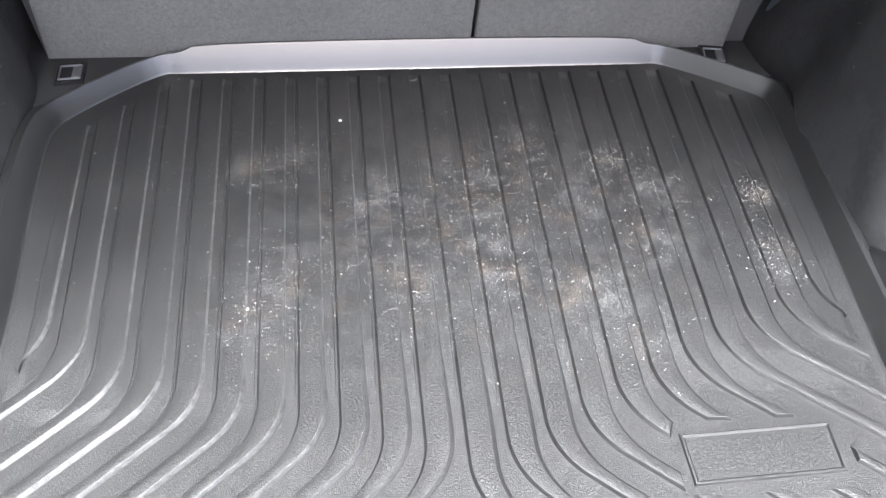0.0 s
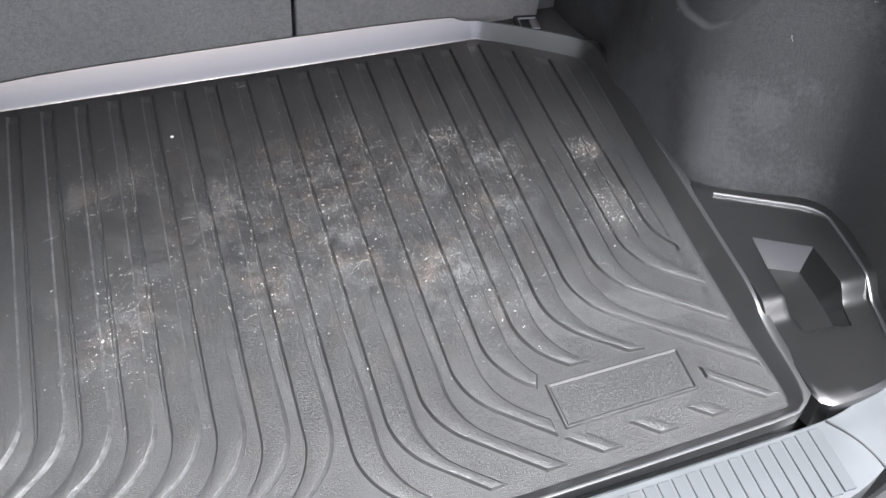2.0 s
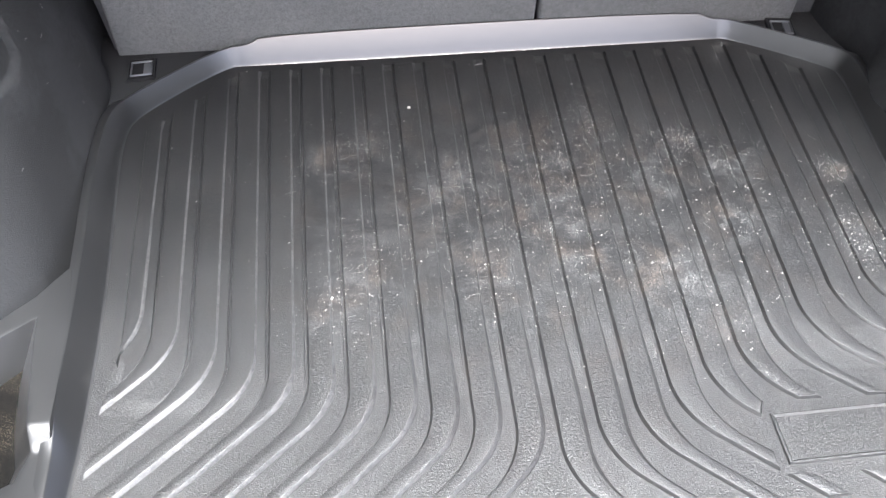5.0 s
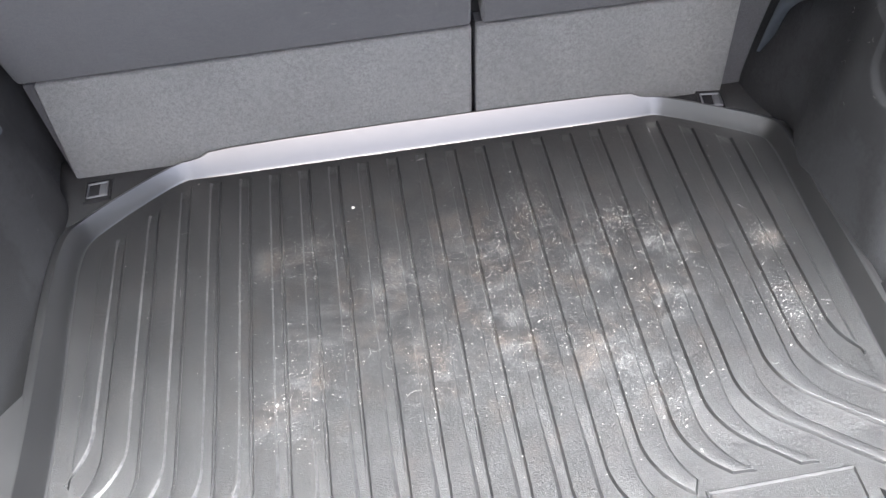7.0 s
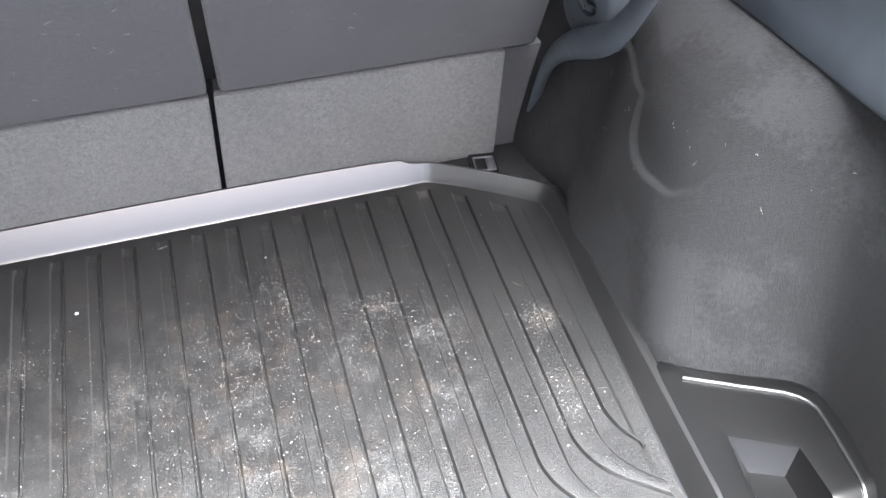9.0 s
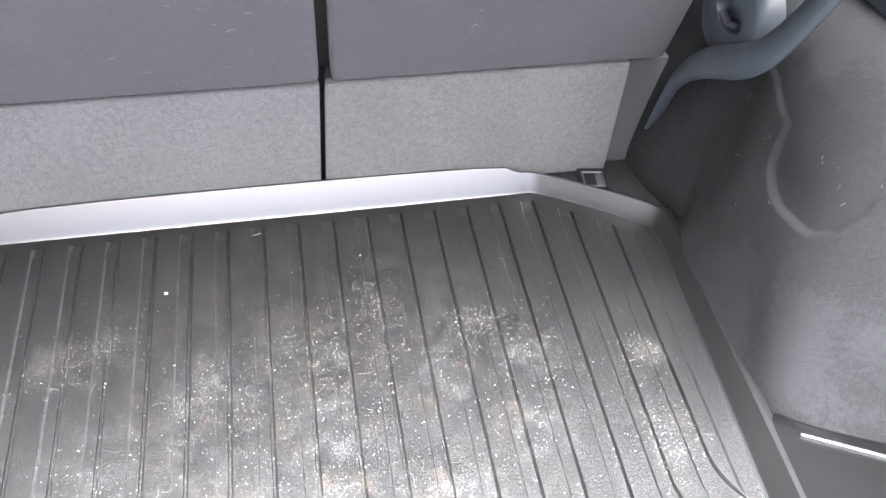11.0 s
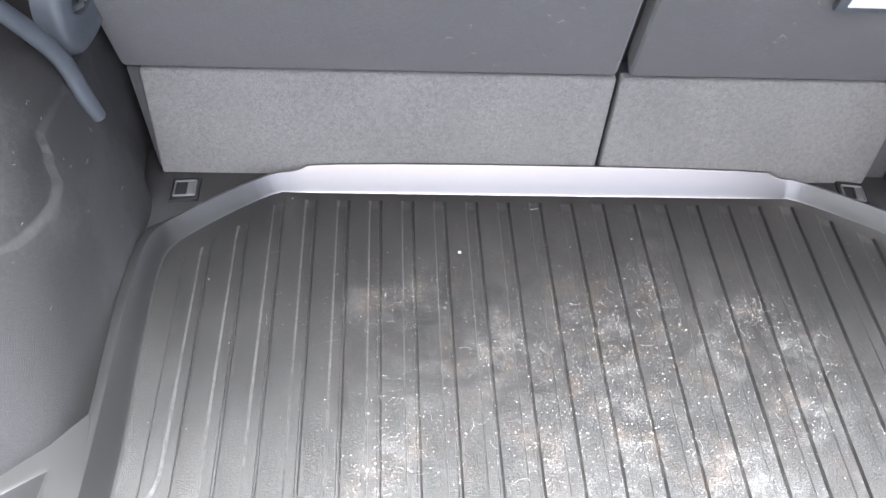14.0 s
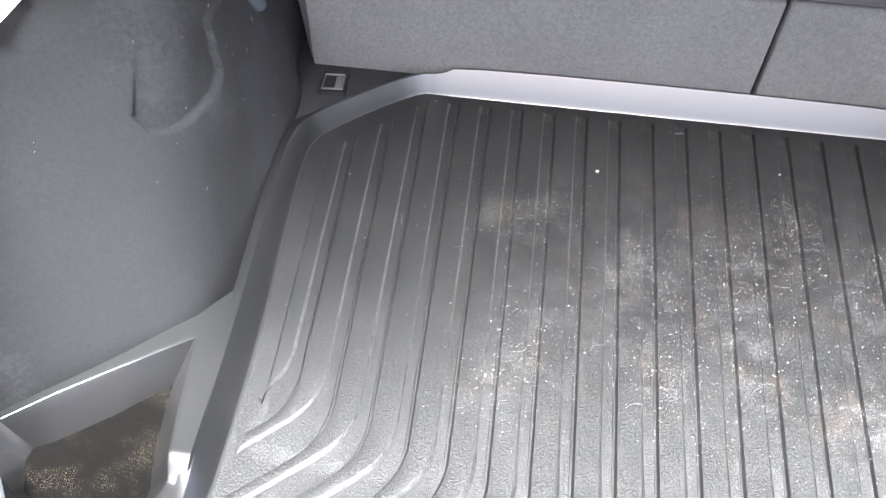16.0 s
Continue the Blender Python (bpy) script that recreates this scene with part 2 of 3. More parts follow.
def slab(outline, z0, z1):
    bm = bmesh.new()
    loft(bm, [[(x, y, z0) for x, y in outline], [(x, y, z1) for x, y in outline]], True, True, True)
    return bm


# ---- setting: ground, body shell, roof ----
g = bmesh.new()
bmesh.ops.create_grid(g, x_segments=24, y_segments=24, size=60)
for v in g.verts:
    v.co.z = -0.72
tagged(part("ground", g, M_GROUND), "pale grey concrete ground under the car", "ground", kind="structure")

# unseen wall, added to keep skylight off from the left
tagged(part("light_block_wall", block(-2.3, -6.0, -0.72, -2.05, 7.0, 4.2, 0.02), M_GROUND), "unseen plain wall added to block skylight from the left", "wall", kind="structure")
shell = empty("body_shell", "plain car body closing the boot and cabin", "car body", kind="structure")
for sx in (-1, 1):
    part("lower_side", block(min(sx * 0.72, sx * 0.78), -0.60, -0.40, max(sx * 0.72, sx * 0.78), 2.2, 0.50 if sx < 0 else 0.46), M_LINER, shell)
    part("upper_side", block(min(sx * 0.66, sx * 0.72), -0.44, 0.93, max(sx * 0.66, sx * 0.72), 2.2, 0.97), M_LINER, shell)
    # right: a thin pillar; left: unseen panel added to shut out window light
    part("rear_side_panel", block(min(sx * 0.69, sx * 0.75), -0.48, 0.50, max(sx * 0.69, sx * 0.75), 2.2 if sx < 0 else -0.45, 0.97), M_LINER, shell)
part("middle_pillar", block(0.69, 0.75, 0.46, 0.75, 0.85, 0.97), M_LINER, shell)
part("under_floor", block(-0.72, -0.57, -0.40, 0.72, 2.2, -0.060), M_FLOOR, shell)
part("dash_end", block(-0.72, 2.2, -0.40, 0.72, 2.26, 0.97), M_LINER, shell)
tagged(part("ceiling", block(-0.72, -0.50, 0.97, 0.72, 2.26, 1.01, 0.01), M_LINER), "pale grey roof lining of the car", "ceiling", kind="structure")

# boot floor carpet under the mat and its two raised corners by the seats
tagged(part("floor", block(-0.66, -0.56, -0.060, 0.66, 0.30, -0.034, 0.004), M_FLOOR), "dark grey boot floor carpet under the rubber mat", "floor", kind="structure")
for pts in ([(-0.60, 0.24), (-0.34, 0.24), (-0.345, 0.190), (-0.378, 0.178), (-0.493, 0.068), (-0.506, 0.02), (-0.60, 0.02)],
            [(0.60, 0.26), (0.34, 0.26), (0.345, 0.204), (0.384, 0.194), (0.516, 0.106), (0.530, 0.06), (0.60, 0.02)]):
    tagged(part("floor_corner", slab(pts, -0.033, 0.012), M_FLOOR), "raised dark carpet floor corner beside the seat", "floor", kind="structure")


# ---- the rubber mat ----
mat_thing = empty("cargo_mat", "black moulded rubber boot mat with raised ribs, dusty and scratched", "boot mat")
# foot of the upstand: x, y; how far the wall leans out; its height
FOOT = [
    (-0.432, -0.576, 0.010, 0.008), (-0.443, -0.566, 0.012, 0.012), (-0.444, -0.500, 0.016, 0.016), (-0.444, -0.465, 0.018, 0.018),
    (-0.446, -0.435, 0.019, 0.030), (-0.457, -0.280, 0.020, 0.030), (-0.482, -0.090, 0.018, 0.030), (-0.492, 0.015, 0.015, 0.030),
    (-0.482, 0.055, 0.012, 0.028), (-0.369, 0.165, 0.010, 0.026), (-0.334, 0.165, 0.014, 0.026), (-0.312, 0.165, 0.023, 0.037),
    (0.330, 0.178, 0.021, 0.037), (0.352, 0.179, 0.013, 0.026), (0.378, 0.180, 0.010, 0.026), (0.507, 0.094, 0.009, 0.028),
    (0.516, 0.070, 0.009, 0.030), (0.508, -0.030, 0.008, 0.030), (0.494, -0.200, 0.012, 0.030), (0.480, -0.360, 0.015, 0.030),
    (0.475, -0.435, 0.015, 0.030), (0.472, -0.468, 0.014, 0.017), (0.471, -0.557, 0.012, 0.014), (0.456, -0.566, 0.010, 0.009),
    (0.000, -0.588, 0.010, 0.008)]
foot = chaikin(FOOT, 2)
ahead = np.roll(foot[:, :2], -1, 0) - np.roll(foot[:, :2], 1, 0)
ahead /= np.linalg.norm(ahead, axis=1, keepdims=True)
OUT = np.stack([-ahead[:, 1], ahead[:, 0]], 1)


def rim_ring(lean, rise, flange=0.0, z=0.0):
    """One ring of the upstand: lean and rise are shares of its width and height."""
    wide = np.where(np.abs(OUT[:, 0]) > 0.85, 0.011, 0.004)
    p = foot[:, :2] + OUT * (foot[:, 2] * lean + wide * flange)[:, None]
    return [(x, y, h * rise + z) for (x, y), h in zip(p, foot[:, 3])]


base = bmesh.new()
loft(base, [rim_ring(0.0, 0.0, -0.4), rim_ring(-0.02, 0.0), rim_ring(0.03, 0.03), rim_ring(0.10, 0.12), rim_ring(0.90, 0.93), rim_ring(0.97, 0.985), rim_ring(1.08, 1.0),
            rim_ring(1.0, 0.99, 0.6), rim_ring(1.0, 0.95, 1.0), rim_ring(1.0, 0.0, 1.15, -0.006)])
part("rim", base, M_LIP, mat_thing, "smooth raised black rubber rim")
floor_bm = bmesh.new()
loft(floor_bm, [rim_ring(0.0, 0.0, -0.3, 0.0001), rim_ring(0.0, 0.0, -0.3, -0.005)], True, True, True)
part("mat_floor", floor_bm, M_MAT, mat_thing)

# ribs: straight from the seats, then bent outwards on both sides of the middle
RIB_W, RIB_H, SIDE = 0.0335, 0.0042, 0.0045


def allowed(x, y):
    """Inside the plain margin of the mat and clear of the label field."""
    if y > 0.153 + 0.019 * x or y < -0.577 + 0.065 * max(x, 0.0):
        return False
    if (y - 0.146) > (x + 0.350) * 1.12 or (y - 0.157) > (0.378 - x) * 0.76:
        return False
    if (x < -0.432 and y < -0.345) or (x > 0.4655 and y < -0.315):
        return False
    return not (0.2225 < x < 0.399 and -0.5345 < y < -0.4545)


def rib_line(xb, w, side, bent=True):
    """One edge of a rib, w from its left one, from its seat end to its outer end."""
    mid = -0.515 - 0.30 * xb + 0.5 * max(0.0, -xb - 0.41) + 0.2 * w if side < 0 else -0.527 + 0.485 * xb - 0.15 * w
    xb += w
    lean = 0.022 - 0.16 * xb
    turn, radius = radians(46 if side < 0 else 50), 0.088
    ty = mid + 0.036 if bent else -0.362 if side < 0 else -0.327
    pts = [(xb + lean * (0.15 - y), y) for y in np.arange(0.19, ty, -0.004)]
    if not bent:
        return np.array(pts + [(pts[-1][0], ty - 0.0001 - 0.004 * k) for k in range(2)])
    x0, y0 = pts[-1]
    for a in np.linspace(0, turn, 16)[1:]:
        pts.append((x0 + side * radius * (1 - math.cos(a)), y0 - radius * math.sin(a)))
    x1, y1 = pts[-1]
    for d in np.arange(0.004, 0.5, 0.004):
        pts.append((x1 + side * d * math.sin(turn), y1 - d * math.cos(turn)))
    return np.array(pts)


def runs(pts):
    """The stretches of a line that lie in the allowed field, cut at its edges."""
    out, now = [], []
    for i in range(len(pts)):
        ok = allowed(*pts[i])
        if ok and not now and i:
            a, b = pts[i - 1], pts[i]
            for _ in range(10):
                m = (a + b) / 2
                a, b = (a, m) if allowed(*m) else (m, b)
            now = [b]
        if ok:
            now.append(pts[i])
        elif now:
            a, b = pts[i - 1], pts[i]
            for _ in range(10):
                m = (a + b) / 2
                a, b = (m, b) if allowed(*m) else (a, m)
            now.append(a)
            out.append(np.array(now))
            now = []
    return out + [np.array(now)] if now else out


def matched(firsts, seconds):
    """Pairs of stretches that lie side by side."""
    out = []
    for p in firsts:
        near = [(np.linalg.norm(p[0] - q[0]) + np.linalg.norm(p[-1] - q[-1]), k) for k, q in enumerate(seconds)]
        if near and min(near)[0] < 0.13:
            out.append((p, seconds[min(near)[1]]))
    return out


def rib_mesh(left, right):
    """A raised band: steep on the side of its groove, sloped on the other."""
    count = max(6, int(max(len(left), len(right))))
    a, b = resample(left, count), resample(right, count)
    u = b - a
    gap_ab = np.linalg.norm(u, axis=1, keepdims=True)
    u /= np.maximum(gap_ab, 1e-6)
    slim = np.minimum(1.0, gap_ab / 0.012)
    bm = bmesh.new()
    rows = []
    for cut, z in ((0.0, -0.0004), (0.08, 0.10), (0.72, 0.86), (0.88, 0.97), (1.10, 1.0)):
        ta, tb = a + u * SIDE * cut * 0.62 * slim, b - u * SIDE * cut * 1.15 * slim
        for row in (ta, tb):
            for i, j in ((0, 1), (-1, -2)):
                way = a[j] - a[i]
                row[i] = row[i] + way / np.linalg.norm(way) * SIDE * cut * 0.6
        rows.append([(x, y, z * RIB_H) for x, y in ta] + [(x, y, z * RIB_H) for x, y in tb[::-1]])
    loft(bm, rows, True, False, False)
    bm.faces.ensure_lookup_table()
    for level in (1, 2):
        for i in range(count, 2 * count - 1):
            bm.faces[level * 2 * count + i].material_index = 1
    bm.verts.ensure_lookup_table()
    top = bm.verts[-2 * count:]
    for i in range(count - 1):
        bm.faces.new((top[i], top[i + 1], top[2 * count - 2 - i], top[2 * count - 1 - i]))
    return bm


RIBS = [-0.4745, -0.4400, -0.3945] + [-0.3500 + 0.0447 * i for i in range(16)] + [0.3670, 0.4140, 0.4630]
edges = []
for k, x_left in enumerate(RIBS):
    side = -1 if x_left < -0.01 else 1
    w = 0.0245 if k in (0, len(RIBS) - 1) else RIB_W
    one, two = rib_line(x_left, 0.0, side, k > 0), rib_line(x_left, w, side, k < len(RIBS) - 1)
    edges.append((side, one, two))
    for a, b in matched(runs(one), runs(two)):
        if min(len(a), len(b)) > 3:
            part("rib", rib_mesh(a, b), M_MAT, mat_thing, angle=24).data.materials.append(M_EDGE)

# low webs between the ribs: each leaves a narrow groove before the next rib
for (s0, l0, r0), (s1, l1, r1) in zip(edges, edges[1:]):
    for a, b in matched(runs(r0[r0[:, 1] > -0.50]), runs(l1[l1[:, 1] > -0.50])):
        a, b = a[a[:, 1] > -0.43], b[b[:, 1] > -0.43]
        count = min(len(a), len(b))
        if count < 12:
            continue
        a, b = resample(a, count), resample(b, count)
        u = b - a
        u /= np.maximum(np.linalg.norm(u, axis=1, keepdims=True), 1e-6)
        taper = np.clip(np.minimum(np.arange(count), (count - 1 - np.arange(count)) * 0.25) / 5.0, 0, 1)
        hs = 0.0001 + np.interp(a[:, 0].mean(), (-0.28, 0.02), (0.0019, 0.0034)) * taper
        groove = 0.0023
        bm = bmesh.new()
        loft(bm, [[(x, y, h) for (x, y), h in zip(a - u * SIDE, hs)], [(x, y, h) for (x, y), h in zip(b - u * (groove + 0.0006), hs)],
                  [(x, y, h * 0.75) for (x, y), h in zip(b - u * groove, hs)], [(x, y, 0.0) for x, y in b - u * groove]], False)
        part("web", bm, M_MAT, mat_thing, angle=15)

# the plain label field with its raised frame
field = [(0.2335, -0.4705), (0.3870, -0.4635), (0.3845, -0.5155), (0.2345, -0.5230)]


def inset(outline, d):
    c = np.mean(outline, axis=0)
    return [tuple(np.array(p) + np.sign(c - np.array(p)) * d) for p in outline]


lab = bmesh.new()
loft(lab, [[(x, y, z) for x, y in inset(field, d)] for d, z in ((-0.0022, 0.0), (-0.0010, 0.0022), (0.0010, 0.0024), (0.0028, 0.0004))], True, False, True)
part("label_field", lab, M_MAT, mat_thing, "blank raised label rectangle", angle=12)


def cut_outline(c, way, outline):
    """Where a ray from c leaves an outline."""
    best = 0.0
    for p, q in zip(outline, np.roll(outline, -1, 0)):
        e = q - p
        det = way[0] * -e[1] + way[1] * e[0]
        if abs(det) < 1e-12:
            continue
        t = ((p[0] - c[0]) * -e[1] + (p[1] - c[1]) * e[0]) / det
        s = (way[0] * (p[1] - c[1]) - way[1] * (p[0] - c[0])) / det
        if 0 <= s <= 1 and t > best:
            best = t
    return c + way * best


def side_tray(outer, hole, bottom, z_top, z_bottom, material_bottom, bead, label, shell_mat):
    """A flap of the mat beside the rim with a moulded recess; it steps down towards the sill."""
    o = chaikin(outer, 1)
    steps = np.linspace(0, 1, 12, endpoint=False)[:, None]
    h, b = (np.vstack([np.array(p) + (np.array(q) - np.array(p)) * steps for p, q in zip(pts, pts[1:] + pts[:1])]) for pts in (hole, bottom))
    c = h.mean(0)
    ring = np.array([cut_outline(c, (p - c) / np.linalg.norm(p - c), o) for p in h])
    lip = h * 0.95 + b * 0.05
    spans = [h + (ring - h) * f for f in (0.94, 0.80, 0.65, 0.50, 0.35, 0.20, 0.06)]
    bm = bmesh.new()
    loft(bm, [[(x, y, -0.03) for x, y in ring], [(x, y, z_top - 0.003) for x, y in ring]] + [[(x, y, z_top) for x, y in row] for row in spans]
         + [[(x, y, z_top - 0.0004) for x, y in h], [(x, y, z_top - 0.0025) for x, y in lip], [(x, y, z_bottom) for x, y in b]])
    for v in bm.verts:
        if v.co.z > z_top - 0.01:
            f = min(1.0, max(0.0, (-0.446 - v.co.y) / 0.026))
            v.co.z -= 0.015 * f * f * (3 - 2 * f)
    tray = part("side_tray", bm, shell_mat, mat_thing, label, angle=30)
    bot = bmesh.new()
    big = [b.mean(0) + (p - b.mean(0)) * 1.04 for p in b]
    loft(bot, [[(x, y, z_bottom + 0.0005) for x, y in big], [(x, y, z_bottom - 0.006) for x, y in big]], True, True, True)
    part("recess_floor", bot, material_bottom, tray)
    if bead:
        part("bead", tube([(x, y, z_top + 0.0005 - 0.015 * min(1.0, max(0.0, (-0.446 - y) / 0.03))) for x, y in resample(chaikin(bead, 2, False), 60)], 0.0028, 8, 0.9), M_LIP, tray)
    return tray


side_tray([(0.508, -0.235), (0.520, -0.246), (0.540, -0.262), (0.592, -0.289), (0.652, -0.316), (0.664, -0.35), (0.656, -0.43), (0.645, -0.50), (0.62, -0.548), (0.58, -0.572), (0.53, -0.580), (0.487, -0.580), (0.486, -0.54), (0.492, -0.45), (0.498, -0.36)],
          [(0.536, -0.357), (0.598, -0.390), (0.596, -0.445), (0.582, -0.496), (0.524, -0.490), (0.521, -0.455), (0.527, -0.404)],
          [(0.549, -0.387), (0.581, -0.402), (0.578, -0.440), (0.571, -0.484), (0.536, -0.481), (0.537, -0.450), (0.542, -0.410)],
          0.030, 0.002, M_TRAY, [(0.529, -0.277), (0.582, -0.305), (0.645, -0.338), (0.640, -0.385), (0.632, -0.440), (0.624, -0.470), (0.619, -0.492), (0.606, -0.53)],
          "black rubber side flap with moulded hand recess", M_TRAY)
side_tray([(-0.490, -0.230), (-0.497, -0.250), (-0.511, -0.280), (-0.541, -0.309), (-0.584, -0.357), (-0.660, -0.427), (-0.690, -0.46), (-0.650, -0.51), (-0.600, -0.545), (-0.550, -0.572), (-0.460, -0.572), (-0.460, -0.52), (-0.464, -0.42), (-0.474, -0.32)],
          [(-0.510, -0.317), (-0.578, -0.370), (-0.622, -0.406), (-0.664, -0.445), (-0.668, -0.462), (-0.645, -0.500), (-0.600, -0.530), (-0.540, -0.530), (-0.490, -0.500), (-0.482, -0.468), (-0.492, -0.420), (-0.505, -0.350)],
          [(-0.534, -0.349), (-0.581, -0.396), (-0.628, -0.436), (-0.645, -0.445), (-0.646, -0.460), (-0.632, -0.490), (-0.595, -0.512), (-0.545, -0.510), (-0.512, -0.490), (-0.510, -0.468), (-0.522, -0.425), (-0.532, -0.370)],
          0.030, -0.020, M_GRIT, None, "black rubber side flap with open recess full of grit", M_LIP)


# ---- seat backs ----
def lean_seam(bm):
    """The seats stand a little askew behind the mat and their seam leans."""
    for v in bm.verts:
        if abs(v.co.x - 0.093) < 0.03:
            v.co.x += 0.055 * (min(v.co.z, 0.18) - 0.04)
        v.co.y += 0.016 * v.co.x
    return bm


def seat(name, x0, x1, label):
    th = empty(name, label, "seat back", "rear seat backs")
    fl = block(x0, 0.197, -0.020, x1, 0.216, 0.177, 0.005, 3)
    for v in fl.verts:
        if v.co.x > 0.4 and v.co.z < 0.1:
            v.co.x -= 0.012
    part("lower_flap", lean_seam(fl), M_FLAP, th, "light grey carpet flap")
    up = block(x0 - 0.022 if x0 < 0 else x0 + 0.008, 0.0, 0.0, x1 if x0 < 0 else x1 + 0.045, 0.11, 0.52, 0.010, 3)
    bmesh.ops.transform(up, matrix=pose(0, 0.199, 0.178, 25, 0, 0), verts=up.verts)
    part("backrest_panel", lean_seam(up), M_SEAT, th, "smooth dark grey backrest panel")
    back = block(x0 - 0.022 if x0 < 0 else x0 + 0.002, 0.213, -0.02, x1 - 0.001 if x0 < 0 else x1 + 0.066, 0.30, 0.172, 0.004)
    for v in back.verts:
        if v.co.x < -0.4 and v.co.z < 0.1:
            v.co.x += 0.016
    part("seat_base", lean_seam(back), M_SEAT, th)
    return th


seat_l = seat("seat_back", -0.528, 0.0878, "wide rear seat back, dark panel above light grey carpet flap")
seat_r = seat("seat_back", 0.0942, 0.494, "narrow rear seat back, dark panel above light grey carpet flap")
gap = block(0.080, 0.035, -0.01, 0.112, 0.06, 0.50)
bmesh.ops.transform(gap, matrix=pose(0, 0.198, 0.178, 25, 0, 0), verts=gap.verts)
part("gap_channel", gap, M_DARK, seat_r)
tag_frame = block(0.312, -0.004, 0.150, 0.385, 0.006, 0.205, 0.003, 2)
bmesh.ops.transform(tag_frame, matrix=pose(0, 0.196, 0.178, 25, 0, 0), verts=tag_frame.verts)
fr = part("anchor_cover", tag_frame, M_TRIM, seat_r, "grey plastic anchor cover with white tag")
tag_bm = block(0.324, -0.0052, 0.160, 0.374, 0.0, 0.196, 0.001, 1)
bmesh.ops.transform(tag_bm, matrix=pose(0, 0.196, 0.178, 25, 0, 0), verts=tag_bm.verts)
part("white_tag", tag_bm, M_TAG, fr)


# ---- side trims with the wheel arches ----
LEVELS = (-0.04, 0.035, 0.20, 0.30, 0.340)
WALL = [  # each row: x, y at the five heights
    ((0.530, 0.34), (0.530, 0.34), (0.565, 0.34), (0.60, 0.34), (0.66, 0.34)),
    ((0.515, 0.19), (0.516, 0.19), (0.560, 0.18), (0.60, 0.16), (0.66, 0.14)),
    ((0.545, 0.085), (0.546, 0.080), (0.570, 0.045), (0.600, 0.02), (0.66, 0.03)),
    ((0.516, 0.03), (0.519, 0.02), (0.532, -0.03), (0.565, -0.06), (0.66, -0.03)),
    ((0.512, -0.06), (0.515, -0.06), (0.529, -0.08), (0.562, -0.09), (0.66, -0.08)),
    ((0.513, -0.16), (0.516, -0.16), (0.529, -0.14), (0.565, -0.13), (0.66, -0.12)),
    ((0.511, -0.225), (0.514, -0.223), (0.534, -0.180), (0.575, -0.155), (0.66, -0.15)),
    ((0.527, -0.256), (0.530, -0.253), (0.556, -0.222), (0.600, -0.185), (0.66, -0.18)),
    ((0.584, -0.288), (0.586, -0.285), (0.602, -0.258), (0.630, -0.215), (0.66, -0.21)),
    ((0.642, -0.313), (0.644, -0.310), (0.640, -0.285), (0.652, -0.245), (0.664, -0.24)),
    ((0.661, -0.335), (0.663, -0.333), (0.662, -0.310), (0.664, -0.275), (0.666, -0.28)),
    ((0.648, -0.420), (0.650, -0.420), (0.666, -0.400), (0.670, -0.380), (0.668, -0.38)),
    ((0.615, -0.550), (0.618, -0.550), (0.650, -0.530), (0.672, -0.510), (0.670, -0.50)),
    ((0.600, -0.590), (0.605, -0.590), (0.650, -0.570), (0.675, -0.550), (0.675, -0.53)),
]


def u_panel(y, z, sx):
    """Depth of the flat U-shaped pressing on the arch."""
    if sx > 0:
        rear = np.interp(z, (0.197, 0.205, 0.216, 0.240, 0.272, 0.31), (-0.148, -0.160, -0.171, -0.179, -0.178, -0.170))
        low = np.interp(y, (-0.150, -0.105, -0.085, -0.066, -0.055), (0.197, 0.193, 0.197, 0.212, 0.26))
    else:
        rear = np.interp(z, (0.198, 0.206, 0.216, 0.235, 0.258, 0.282, 0.31), (-0.175, -0.198, -0.212, -0.213, -0.194, -0.173, -0.150))
        low = np.interp(y, (-0.175, -0.110, -0.085, -0.070), (0.197, 0.188, 0.195, 0.25))
    edge = min(1.0, max(0.0, (z - low) / 0.006)) * min(1.0, max(0.0, (y - rear) / 0.006))
    return edge * edge * (3 - 2 * edge) * max(0.0, min(1.0, (0.300 - z) / 0.07))


WALL_LEFT = [
    ((0.570, 0.34), (0.570, 0.34), (0.575, 0.34), (0.58, 0.34), (0.66, 0.34)),
    ((0.556, 0.17), (0.556, 0.17), (0.568, 0.15), (0.58, 0.12), (0.66, 0.12)),
    ((0.520, 0.12), (0.522, 0.12), (0.540, 0.09), (0.568, 0.04), (0.66, 0.02))] + WALL[3:7] + [
    ((0.520, -0.287), (0.523, -0.283), (0.552, -0.225), (0.598, -0.188), (0.66, -0.18)),
    ((0.580, -0.338), (0.583, -0.334), (0.605, -0.275), (0.632, -0.225), (0.66, -0.215)),
    ((0.655, -0.396), (0.657, -0.392), (0.655, -0.330), (0.658, -0.262), (0.664, -0.25)),
    ((0.690, -0.425), (0.692, -0.422), (0.682, -0.370), (0.670, -0.300), (0.668, -0.29)),
    ((0.700, -0.470), (0.700, -0.470), (0.690, -0.440), (0.676, -0.400), (0.670, -0.39)),
    ((0.690, -0.560), (0.690, -0.560), (0.690, -0.540), (0.682, -0.515), (0.672, -0.50)),
    ((0.680, -0.590), (0.680, -0.590), (0.686, -0.570), (0.684, -0.550), (0.677, -0.53)),
]


